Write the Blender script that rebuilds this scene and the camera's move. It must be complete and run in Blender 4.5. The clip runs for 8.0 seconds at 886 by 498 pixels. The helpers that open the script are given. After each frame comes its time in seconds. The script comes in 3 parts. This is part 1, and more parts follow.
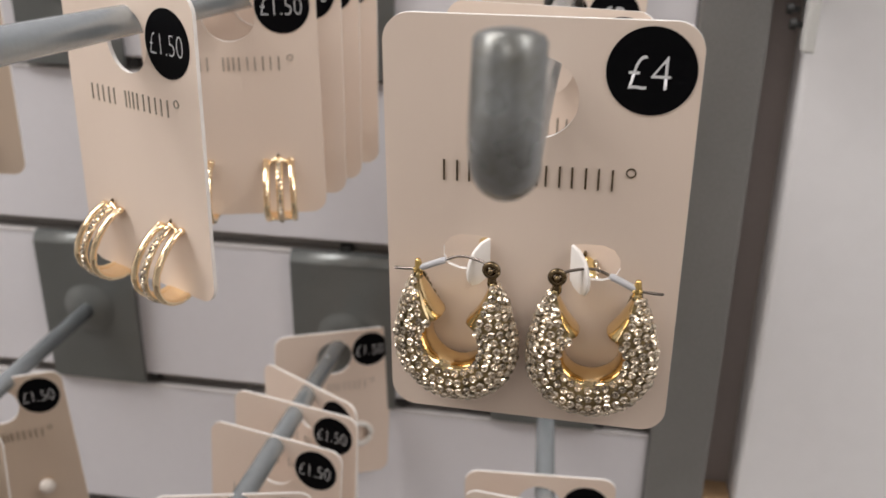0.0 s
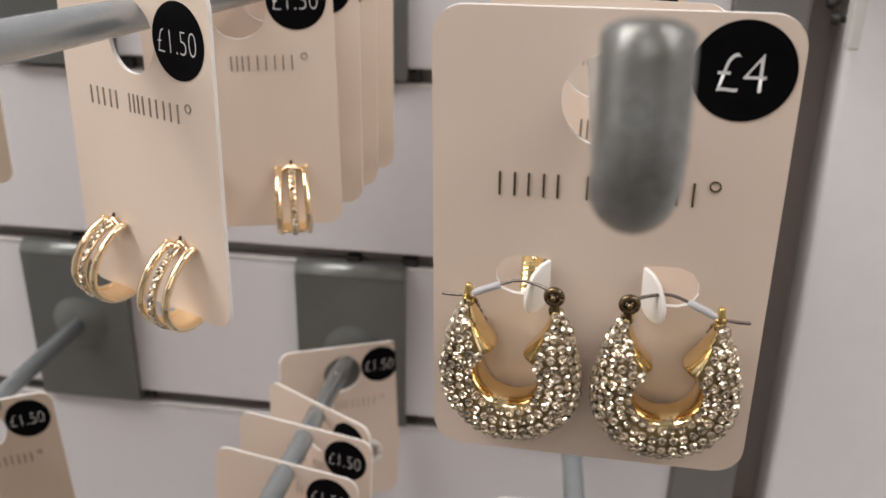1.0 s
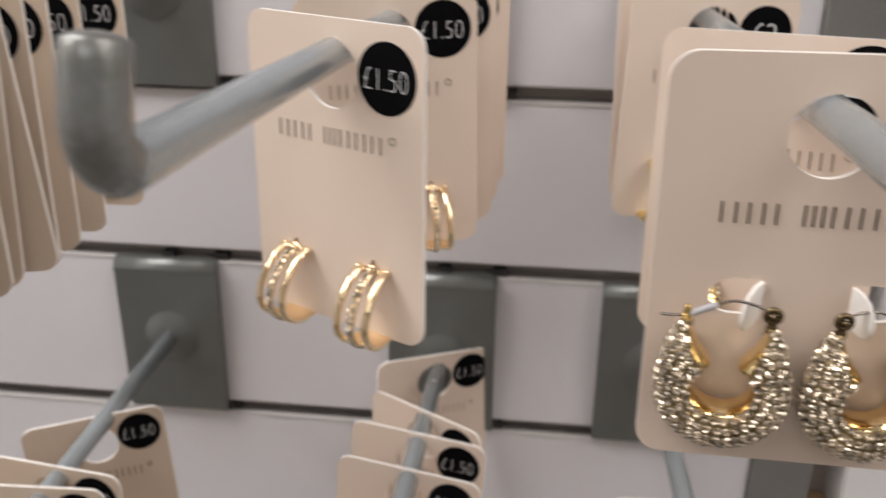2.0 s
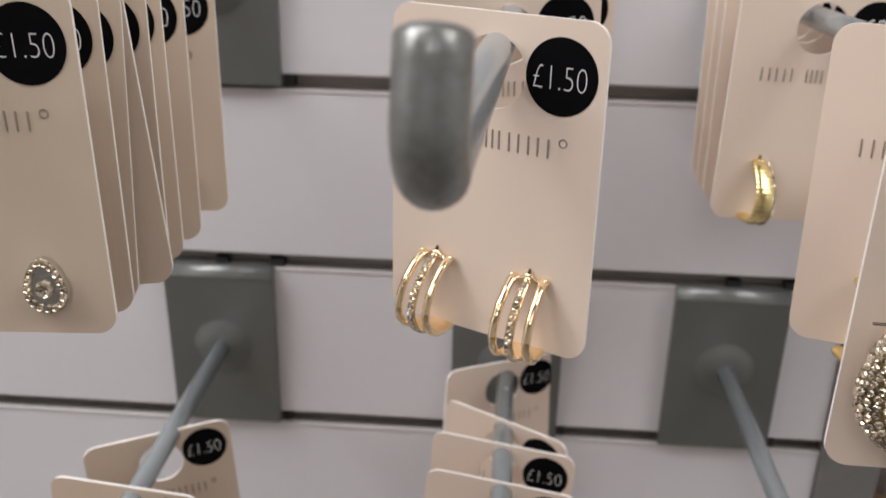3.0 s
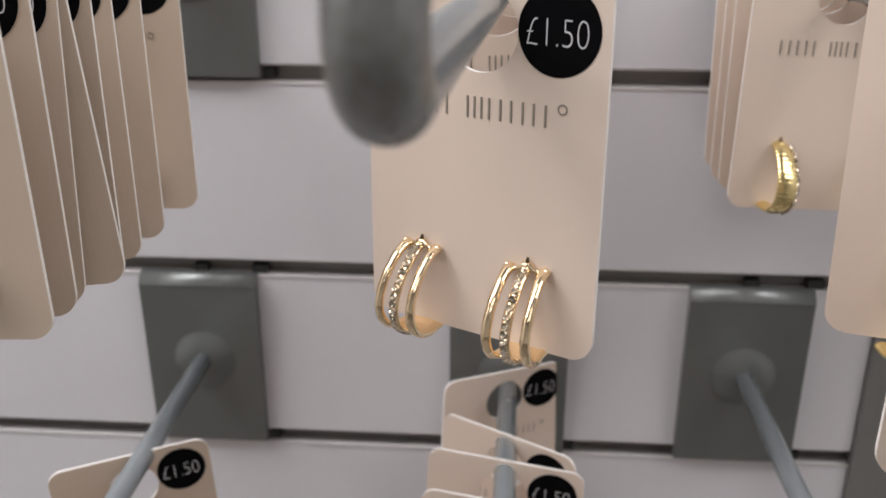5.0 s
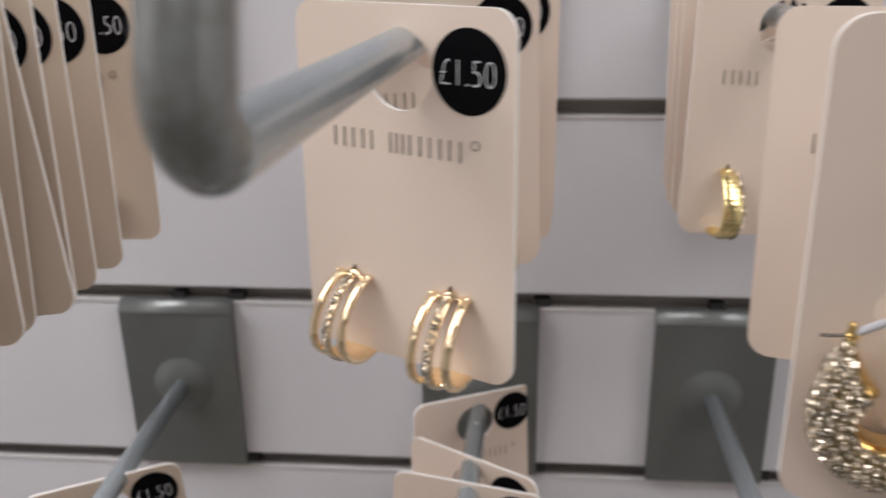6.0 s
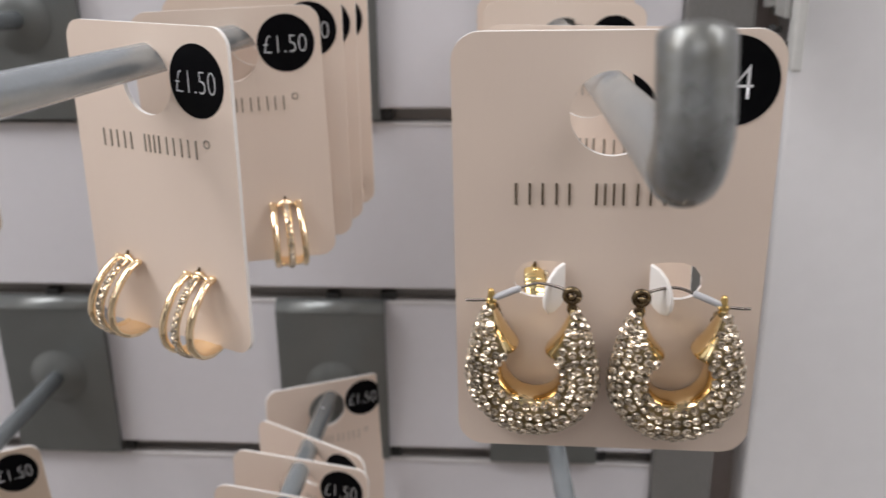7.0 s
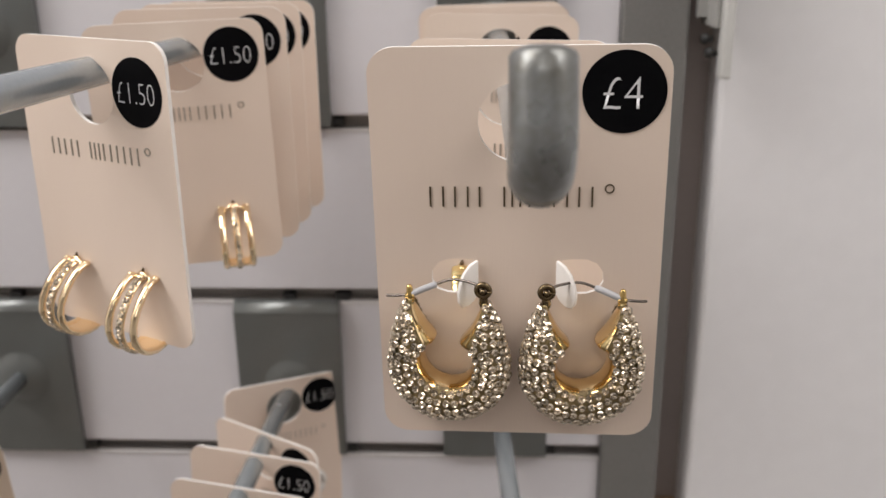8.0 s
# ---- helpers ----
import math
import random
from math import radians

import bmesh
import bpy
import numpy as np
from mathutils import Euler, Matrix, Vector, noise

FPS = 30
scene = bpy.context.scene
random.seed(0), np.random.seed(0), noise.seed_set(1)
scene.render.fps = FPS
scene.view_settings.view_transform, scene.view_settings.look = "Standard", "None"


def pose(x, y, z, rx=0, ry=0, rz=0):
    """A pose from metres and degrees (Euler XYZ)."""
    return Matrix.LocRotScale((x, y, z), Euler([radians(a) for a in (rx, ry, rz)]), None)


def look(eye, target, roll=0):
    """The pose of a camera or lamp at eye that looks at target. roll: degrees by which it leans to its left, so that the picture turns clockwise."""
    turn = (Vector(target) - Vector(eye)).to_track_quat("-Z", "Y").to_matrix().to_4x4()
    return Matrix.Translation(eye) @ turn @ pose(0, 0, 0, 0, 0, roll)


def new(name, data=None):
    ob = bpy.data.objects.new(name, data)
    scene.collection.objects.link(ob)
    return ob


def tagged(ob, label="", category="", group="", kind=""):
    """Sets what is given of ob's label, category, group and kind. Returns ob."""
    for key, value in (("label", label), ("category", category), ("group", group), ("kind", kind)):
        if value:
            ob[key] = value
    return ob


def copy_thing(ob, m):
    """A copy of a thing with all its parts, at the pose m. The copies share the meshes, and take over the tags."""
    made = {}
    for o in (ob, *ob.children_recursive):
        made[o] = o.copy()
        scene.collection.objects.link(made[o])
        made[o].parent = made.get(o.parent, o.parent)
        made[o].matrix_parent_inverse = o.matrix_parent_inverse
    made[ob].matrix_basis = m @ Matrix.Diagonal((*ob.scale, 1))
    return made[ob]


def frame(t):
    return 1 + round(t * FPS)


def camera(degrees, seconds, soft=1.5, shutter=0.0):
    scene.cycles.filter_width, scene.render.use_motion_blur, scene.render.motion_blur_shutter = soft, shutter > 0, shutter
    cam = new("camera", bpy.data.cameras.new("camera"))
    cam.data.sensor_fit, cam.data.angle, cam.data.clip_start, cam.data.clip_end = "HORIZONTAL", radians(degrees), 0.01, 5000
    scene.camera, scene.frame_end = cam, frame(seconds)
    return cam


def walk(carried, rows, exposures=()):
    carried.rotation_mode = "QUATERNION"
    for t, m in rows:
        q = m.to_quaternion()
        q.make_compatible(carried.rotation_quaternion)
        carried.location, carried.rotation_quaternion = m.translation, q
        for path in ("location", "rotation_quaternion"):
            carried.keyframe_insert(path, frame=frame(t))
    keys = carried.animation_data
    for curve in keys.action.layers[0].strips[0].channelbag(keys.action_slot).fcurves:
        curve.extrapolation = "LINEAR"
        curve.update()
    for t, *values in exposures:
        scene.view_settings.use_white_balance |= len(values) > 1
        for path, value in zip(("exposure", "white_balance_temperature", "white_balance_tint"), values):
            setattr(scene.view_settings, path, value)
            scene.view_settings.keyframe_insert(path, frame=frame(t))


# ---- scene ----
cam = camera(50.8, 8.0, shutter=0.4)
# seconds, eye, and the degrees by which it turns left, looks up and leans
ROWS = [
    (0.0, 0.00142, 0.00247, 1.49997, 9.296, -22.215, 0.94),
    (0.2, -0.00187, 0.00568, 1.49686, 9.195, -22.209, 1.17),
    (0.5, -0.00848, 0.01408, 1.49431, 8.866, -22.404, 1.08),
    (0.7, -0.01151, 0.01686, 1.49449, 8.448, -22.179, 1.00),
    (1.0, -0.01415, 0.02127, 1.49595, 8.127, -22.330, 1.03),
    (1.2, -0.01661, 0.02143, 1.49590, 7.874, -22.181, 0.70),
    (1.5, -0.02407, 0.01994, 1.49554, 7.669, -22.270, 0.71),
    (1.7, -0.03505, 0.01413, 1.49812, 7.227, -22.303, 0.52),
    (2.0, -0.05779, 0.00615, 1.50493, 6.531, -22.507, 0.66),
    (2.2, -0.07237, 0.00383, 1.50721, 6.269, -22.509, 0.79),
    (3.3, -0.10374, 0.02045, 1.49291, 2.987, -22.508, 1.03),
    (3.5, -0.10303, 0.02585, 1.48584, 2.841, -22.344, 0.89),
    (3.7, -0.10449, 0.03098, 1.48644, 2.979, -22.429, 0.74),
    (4.0, -0.10467, 0.03502, 1.48328, 3.043, -22.272, 0.70),
    (4.5, -0.10042, 0.03622, 1.48295, 3.649, -21.944, 0.42),
    (4.7, -0.09979, 0.03559, 1.48484, 3.790, -21.795, 0.27),
    (5.8, -0.09216, 0.03283, 1.48899, 5.038, -20.357, -0.62),
    (6.0, -0.08138, 0.02997, 1.49091, 5.202, -20.137, -0.82),
    (6.2, -0.06677, 0.02609, 1.49156, 5.042, -19.976, -0.97),
    (6.5, -0.04593, 0.01677, 1.49319, 4.853, -19.686, -0.95),
    (6.7, -0.03694, 0.01044, 1.49379, 4.745, -19.596, -1.03),
    (7.0, -0.02808, 0.00559, 1.49392, 3.926, -19.310, -0.68),
    (7.2, -0.02405, 0.00411, 1.49411, 3.651, -19.435, -0.76),
    (7.5, -0.01967, -0.00146, 1.49594, 3.046, -19.181, -0.61),
    (8.0, -0.01521, -0.00667, 1.49736, 2.726, -19.105, -0.69),
]


def gaze(x, y, z, turn, up, lean):
    a, b = radians(turn), radians(up)
    eye = Vector((x, y, z))
    return look(eye, eye + Vector((-math.sin(a) * math.cos(b), math.cos(a) * math.cos(b), math.sin(b))), lean)


walk(cam, [(t, gaze(*r)) for t, *r in ROWS],
     exposures=((0.0, 0.0, 6500, 10), (1.0, 0.0, 6600, 10), (1.5, 0.0, 6650, 10), (2.0, 0.0, 6580, 10), (3.5, -0.08, 6300, 10), (4.5, -0.1, 6250, 10),
                (6.0, -0.1, 6230, 10), (6.5, -0.1, 6200, 10), (7.0, -0.05, 6200, 10), (7.5, 0.0, 6350, 10), (8.0, 0.0, 6500, 10)))

# ---- lens depth and light ----
cam.data.dof.use_dof = True
cam.data.dof.focus_distance = 0.178
cam.data.dof.aperture_fstop = 25.0

world = bpy.data.worlds.new("world")
scene.world = world
world.use_nodes = True
world.node_tree.nodes["Background"].inputs[0].default_value = (1.0, 0.97, 0.94, 1)
world.node_tree.nodes["Background"].inputs[1].default_value = 0.05


def area_lamp(x, y, z, w, d, watts, tint):
    data = bpy.data.lights.new("lamp", "AREA")
    data.shape, data.size, data.size_y, data.energy, data.color = "RECTANGLE", w, d, watts, tint
    ob = new("lamp", data)
    ob.location = (x, y, z)
    return ob


LAMPS = [(-1.15, -0.20, 19.0), (-2.02, -0.30, 23.0), (-0.60, -0.30, 6.2), (0.95, -0.35, 10.5), (1.65, -0.50, 10.8), (-0.35, -1.75, 5.6), (0.50, -1.90, 3.2)]
for lx, ly, watts in LAMPS:
    area_lamp(lx, ly, 2.90, 0.66, 0.66, watts, (1.0, 0.955, 0.93))


# ---- materials ----
def material(name, base, rough=0.5, metal=0.0, other=None, grain=900.0, blotch=40.0, bump=0.05, bump_scale=None, spec=0.5,
             vary=0.0, coat=0.0, stretch=(1, 1, 1), island=False, amount=0.35):
    """Procedural surface: two tones mixed by fine grain and by broad blotches, with a fine relief."""
    m = bpy.data.materials.new(name)
    m.use_nodes = True
    nt = m.node_tree
    n, link = nt.nodes, nt.links.new
    b = n["Principled BSDF"]
    b.inputs["Roughness"].default_value = rough
    b.inputs["Metallic"].default_value = metal
    b.inputs["Specular IOR Level"].default_value = spec
    b.inputs["Coat Weight"].default_value = coat
    other = other or tuple(c * 0.82 for c in base)
    coord = n.new("ShaderNodeTexCoord")
    mapping = n.new("ShaderNodeMapping")
    mapping.inputs["Scale"].default_value = stretch
    link(coord.outputs["Object"], mapping.inputs["Vector"])
    fine = n.new("ShaderNodeTexNoise")
    fine.inputs["Scale"].default_value, fine.inputs["Detail"].default_value = grain, 4
    broad = n.new("ShaderNodeTexNoise")
    broad.inputs["Scale"].default_value, broad.inputs["Detail"].default_value = blotch, 3
    for t in (fine, broad):
        link(mapping.outputs[0], t.inputs["Vector"])
    add = n.new("ShaderNodeMath")
    add.operation = "ADD"
    link(fine.outputs["Fac"], add.inputs[0])
    link(broad.outputs["Fac"], add.inputs[1])
    ramp = n.new("ShaderNodeMapRange")
    ramp.inputs["From Min"].default_value, ramp.inputs["From Max"].default_value = 0.7, 1.3
    ramp.inputs["To Max"].default_value = amount
    link(add.outputs[0], ramp.inputs["Value"])
    mix = n.new("ShaderNodeMix")
    mix.data_type = "RGBA"
    mix.inputs["A"].default_value, mix.inputs["B"].default_value = (*base, 1), (*other, 1)
    link(ramp.outputs[0], mix.inputs["Factor"])
    out = mix.outputs["Result"]
    if vary:
        info = n.new("ShaderNodeNewGeometry" if island else "ShaderNodeObjectInfo")
        hsv = n.new("ShaderNodeHueSaturation")
        rng = n.new("ShaderNodeMapRange")
        rng.inputs["To Min"].default_value, rng.inputs["To Max"].default_value = 1 - vary, 1 + vary * 0.3
        link(info.outputs["Random Per Island" if island else "Random"], rng.inputs["Value"])
        link(rng.outputs[0], hsv.inputs["Value"])
        link(out, hsv.inputs["Color"])
        out = hsv.outputs["Color"]
    link(out, b.inputs["Base Color"])
    rr = n.new("ShaderNodeMapRange")
    rr.inputs["To Min"].default_value, rr.inputs["To Max"].default_value = max(0.02, rough * 0.8), min(1, rough * 1.2)
    link(broad.outputs["Fac"], rr.inputs["Value"])
    link(rr.outputs[0], b.inputs["Roughness"])
    if bump:
        relief = n.new("ShaderNodeTexNoise")
        relief.inputs["Scale"].default_value = bump_scale or grain
        relief.inputs["Detail"].default_value = 3
        link(mapping.outputs[0], relief.inputs["Vector"])
        bp = n.new("ShaderNodeBump")
        bp.inputs["Strength"].default_value, bp.inputs["Distance"].default_value = bump, 0.0004
        link(relief.outputs["Fac"], bp.inputs["Height"])
        link(bp.outputs[0], b.inputs["Normal"])
    return m


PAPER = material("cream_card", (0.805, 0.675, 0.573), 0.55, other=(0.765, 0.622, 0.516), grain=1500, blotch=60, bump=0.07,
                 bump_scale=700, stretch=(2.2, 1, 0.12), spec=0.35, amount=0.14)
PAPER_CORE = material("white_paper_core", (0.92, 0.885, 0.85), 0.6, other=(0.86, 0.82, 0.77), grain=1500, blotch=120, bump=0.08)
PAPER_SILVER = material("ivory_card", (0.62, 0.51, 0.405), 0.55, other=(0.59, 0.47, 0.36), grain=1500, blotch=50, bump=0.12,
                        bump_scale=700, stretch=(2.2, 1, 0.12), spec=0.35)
STICKER = material("black_sticker", (0.004, 0.004, 0.005), 0.45, other=(0.008, 0.008, 0.008), grain=500, blotch=90, bump=0.02, spec=0.03)
PRICE_INK = material("white_print", (0.75, 0.75, 0.76), 0.5, grain=2500, bump=0.0)
FOIL = material("grey_foil", (0.42, 0.37, 0.31), 0.32, metal=0.55, grain=2500, bump=0.05)
FOIL_DARK = material("dark_gold_foil", (0.16, 0.115, 0.06), 0.3, metal=0.6, other=(0.07, 0.05, 0.03), grain=700, bump=0.05, amount=0.8)
GOLD = material("polished_gold", (0.96, 0.78, 0.53), 0.10, metal=1.0, other=(0.88, 0.67, 0.40), grain=300, blotch=200, bump=0.4, bump_scale=420)
PAVE = material("pave_setting", (0.36, 0.28, 0.14), 0.3, metal=1.0, other=(0.20, 0.155, 0.085), grain=900, blotch=300, bump=0.3, bump_scale=700)
GOLD_PALE = material("pale_gold", (0.90, 0.72, 0.43), 0.10, metal=1.0, other=(0.78, 0.58, 0.30), grain=300, blotch=200, bump=0.12, bump_scale=500)
GOLD_OLD = material("antique_gold", (0.78, 0.56, 0.22), 0.24, metal=1.0, other=(0.5, 0.34, 0.12), grain=900, blotch=250, bump=0.3, bump_scale=600)
GOLD_GREEN = material("yellow_gold", (0.88, 0.72, 0.36), 0.17, metal=1.0, other=(0.74, 0.57, 0.25), grain=500, blotch=150, bump=0.25, bump_scale=500)
GUNMETAL = material("worn_brass_hinge", (0.10, 0.075, 0.055), 0.24, metal=1.0, other=(0.30, 0.22, 0.11), grain=600, bump=0.2, amount=0.7)
WIRE = material("steel_wire", (0.28, 0.25, 0.225), 0.25, metal=1.0, grain=900, bump=0.05)
CRYSTAL = material("crystal", (0.88, 0.79, 0.66), 0.18, metal=0.82, other=(0.52, 0.42, 0.29), grain=500, blotch=700, bump=0.0, vary=0.5, amount=0.7)
CRYSTAL_SET = material("crystal_set", (0.88, 0.79, 0.66), 0.18, metal=0.82, other=(0.52, 0.42, 0.29), grain=500, blotch=700, bump=0.0, vary=0.5,
                       island=True, amount=0.7)
SILVER = material("silver", (0.80, 0.79, 0.77), 0.16, metal=1.0, grain=600, bump=0.1)
SLEEVE = material("milky_sleeve", (0.50, 0.50, 0.52), 0.35, grain=800, bump=0.02)
PLASTIC = material("clear_plastic", (0.80, 0.77, 0.73), 0.25, grain=800, bump=0.02, spec=0.6)
PEARL = material("pearl", (0.80, 0.74, 0.68), 0.2, grain=300, bump=0.0, coat=0.4)
SLAT = material("white_melamine", (0.74, 0.73, 0.765), 0.42, other=(0.69, 0.68, 0.71), grain=260, blotch=14, bump=0.05, bump_scale=900)
GROOVE = material("groove_metal", (0.32, 0.305, 0.29), 0.42, metal=0.35, other=(0.20, 0.19, 0.18), grain=400, blotch=30, bump=0.05, stretch=(0.1, 1, 1))
LIP = material("insert_lip", (0.72, 0.70, 0.70), 0.35, metal=0.2, grain=400, blotch=25, bump=0.03, stretch=(0.1, 1, 1))
BLACK = material("plain_black", (0.02, 0.02, 0.02), 0.5, grain=800, bump=0.05)
PLATE = material("grey_powder_coat", (0.195, 0.207, 0.204), 0.32, metal=0.5, other=(0.140, 0.145, 0.136), grain=1600, blotch=60, bump=0.10, bump_scale=2200)
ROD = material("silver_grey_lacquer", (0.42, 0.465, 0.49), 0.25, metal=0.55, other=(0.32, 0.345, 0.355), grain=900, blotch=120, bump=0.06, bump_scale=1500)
# rod end: brownish wear, plus dark reflections put into a darker base
ROD_END = material("darkened_worn_lacquer", (0.265, 0.28, 0.282), 0.29, metal=0.6, other=(0.15, 0.14, 0.115), grain=700, blotch=110, bump=0.12, bump_scale=1200, amount=0.7)
POST = material("grey_upright", (0.255, 0.252, 0.244), 0.4, metal=0.2, other=(0.12, 0.12, 0.115), grain=900, blotch=20, bump=0.08)
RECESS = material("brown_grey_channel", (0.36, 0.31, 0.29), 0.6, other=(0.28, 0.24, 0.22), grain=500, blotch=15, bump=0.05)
PANEL = material("white_panel", (0.86, 0.855, 0.87), 0.5, other=(0.77, 0.765, 0.775), grain=120, blotch=7, bump=0.04, bump_scale=500)
WOOD = material("raw_wood", (0.50, 0.33, 0.19), 0.6, other=(0.38, 0.24, 0.12), grain=500, blotch=60, bump=0.1)
# bracket arm: the shade on its side is put into the grey base
BRACKET_SHADE = material("shaded_bracket", (0.40, 0.40, 0.385), 0.45, metal=0.1, grain=500, blotch=40, bump=0.05)
BRACKET = material("white_bracket", (0.66, 0.66, 0.64), 0.4, metal=0.1, grain=500, blotch=40, bump=0.05)
WALL = material("shop_wall", (0.66, 0.64, 0.62), 0.8, other=(0.58, 0.56, 0.54), grain=40, blotch=2, bump=0.05)
FLOOR = material("shop_floor", (0.22, 0.20, 0.18), 0.45, other=(0.17, 0.155, 0.14), grain=60, blotch=2, bump=0.03)
CEIL = material("shop_ceiling", (0.7, 0.69, 0.68), 0.9, grain=60, blotch=2, bump=0.05)
FRAME = material("lamp_frame", (0.6, 0.6, 0.6), 0.4, grain=60, bump=0.02)

MM = 0.001


# ---- mesh helpers ----
def mesh_of(name, bm, mat, smooth=False):
    bmesh.ops.recalc_face_normals(bm, faces=bm.faces)
    me = bpy.data.meshes.new(name)
    bm.to_mesh(me)
    bm.free()
    me.materials.append(mat)
    if smooth:
        for p in me.polygons:
            p.use_smooth = True
    return me


def part(name, bm, mat, parent=None, label="", smooth=False):
    """Link a bmesh as one mesh object under a thing or a part."""
    ob = new(name, mesh_of(name, bm, mat, smooth))
    ob.parent = parent
    if label:
        ob["label"] = label
    return ob


def box(bm, x0, y0, z0, x1, y1, z1, bevel=0.0):
    r = bmesh.ops.create_cube(bm, size=1.0, matrix=Matrix.Translation(((x0 + x1) / 2, (y0 + y1) / 2, (z0 + z1) / 2))
                              @ Matrix.Diagonal((x1 - x0, y1 - y0, z1 - z0, 1)))
    if bevel:
        edges = list({e for v in r["verts"] for e in v.link_edges})
        bmesh.ops.bevel(bm, geom=edges, offset=bevel, segments=2, affect="EDGES", profile=0.5)
    return bm


def block(*args, bevel=0.0):
    return box(bmesh.new(), *args, bevel=bevel)


def sweep(bm, pts, radii, ref, seg=12, round_ends=True, cap=1.0):
    """A tube along pts; radii are (in-plane, along ref) half widths; ref is the fixed side direction."""
    pts = [Vector(p) for p in pts]
    radii = [(r, r) if not isinstance(r, tuple) else r for r in radii]
    if round_ends:
        t0, t1 = (pts[0] - pts[1]).normalized(), (pts[-1] - pts[-2]).normalized()
        head, tail, hr, tr = [], [], [], []
        for f in (0.98, 0.8, 0.45):
            c = math.sqrt(1 - f * f)
            head.append(pts[0] + t0 * min(radii[0]) * f * cap)
            hr.append((radii[0][0] * c, radii[0][1] * c))
            tail.append(pts[-1] + t1 * min(radii[-1]) * f * cap)
            tr.append((radii[-1][0] * c, radii[-1][1] * c))
        pts, radii = head + pts + tail[::-1], hr + radii + tr[::-1]
    ref = Vector(ref).normalized()
    rings = []
    for i, p in enumerate(pts):
        t = (pts[min(i + 1, len(pts) - 1)] - pts[max(i - 1, 0)]).normalized()
        n = t.cross(ref).normalized()
        s = n.cross(t).normalized()
        a, b = radii[i]
        rings.append([bm.verts.new(p + n * (a * math.cos(q)) + s * (b * math.sin(q))) for q in (2 * math.pi * k / seg for k in range(seg))])
    for r0, r1 in zip(rings, rings[1:]):
        for k in range(seg):
            bm.faces.new((r0[k], r0[(k + 1) % seg], r1[(k + 1) % seg], r1[k]))
    bm.faces.new(rings[0])
    bm.faces.new(rings[-1])
    return bm


def smooth_line(ctrl, n):
    """Catmull-Rom through control tuples of any length."""
    out = []
    c = [ctrl[0]] + list(ctrl) + [ctrl[-1]]
    for i in range(1, len(c) - 2):
        for k in range(n):
            u = k / n
            out.append(tuple(0.5 * (2 * b + (d - a) * u + (2 * a - 5 * b + 4 * d - e) * u * u + (3 * b - a - 3 * d + e) * u ** 3)
                             for a, b, d, e in zip(c[i - 1], c[i], c[i + 1], c[i + 2])))
    out.append(tuple(ctrl[-1]))
    return out


def rounded_rect(w, h, r, n=8):
    loop = []
    for cx, cz, a0 in ((w / 2 - r, h / 2 - r, 0), (-w / 2 + r, h / 2 - r, 90), (-w / 2 + r, -h / 2 + r, 180), (w / 2 - r, -h / 2 + r, 270)):
        loop += [(cx + r * math.cos(radians(a0 + 90 * k / n)), cz + r * math.sin(radians(a0 + 90 * k / n))) for k in range(n + 1)]
    return loop


def sheet(loops, thick, bend=0.0):
    """A card cut from one outer loop and hole loops, front at y = 0."""
    bm = bmesh.new()
    edges = []
    for loop in loops:
        vs = [bm.verts.new((x, 0, z)) for x, z in loop]
        edges += [bm.edges.new((vs[i], vs[(i + 1) % len(vs)])) for i in range(len(vs))]
    bmesh.ops.triangle_fill(bm, edges=edges, use_beauty=True, use_dissolve=False)
    front = list(bm.faces)
    r = bmesh.ops.extrude_face_region(bm, geom=front, use_keep_orig=True)
    bmesh.ops.translate(bm, verts=[v for v in r["geom"] if isinstance(v, bmesh.types.BMVert)], vec=(0, thick, 0))
    if bend:
        for v in bm.verts:
            v.co.y += bend * (v.co.x * 40) ** 2
    return bm


def disc(r, thick, n=40):
    return sheet([[(r * math.cos(2 * math.pi * k / n), r * math.sin(2 * math.pi * k / n)) for k in range(n)]], thick)


def text_mesh(words, width, height, mat):
    """Built-in font, fitted to a width and height, standing upright and facing -y."""
    cu = bpy.data.curves.new("words", "FONT")
    cu.body = words
    cu.offset = -0.016 if len(words) < 4 else -0.026
    tmp = new("words", cu)
    bpy.context.view_layer.update()
    me = bpy.data.meshes.new_from_object(tmp.evaluated_get(bpy.context.evaluated_depsgraph_get()))
    bpy.data.objects.remove(tmp)
    xs, ys = [v.co.x for v in me.vertices], [v.co.y for v in me.vertices]
    sx, sy = width / (max(xs) - min(xs)), height / (max(ys) - min(ys))
    mx, my = (max(xs) + min(xs)) / 2, (max(ys) + min(ys)) / 2
    for v in me.vertices:
        v.co = ((v.co.x - mx) * sx, 0, (v.co.y - my) * sy)
    me.materials.clear()
    me.materials.append(mat)
    return me


def lerp(a, b, f):
    return tuple(x + (y - x) * f for x, y in zip(a, b))


# ---- setting ----
SLAT_Y, PITCH, GROOVE_Z = 0.3475, 0.072, 1.3540
WX0, WX1, WY0, WZ1 = -2.4, 2.0, -3.6, 3.0
north = tagged(part("wall_north", block(WX0, 0.390, 0, WX1, 0.45, WZ1), WALL), "white slatted shop display wall with grey grooves", "wall", kind="structure")
tagged(part("wall_south", block(WX0, WY0 - 0.1, 0, WX1, WY0, WZ1), WALL), "plain off-white shop wall", "wall", kind="structure")
tagged(part("wall_west", block(WX0 - 0.1, WY0, 0, WX0, 0.45, WZ1), WALL), "plain off-white shop wall", "wall", kind="structure")
tagged(part("wall_east", block(WX1, WY0, 0, WX1 + 0.1, 0.45, WZ1), WALL), "plain off-white shop wall", "wall", kind="structure")
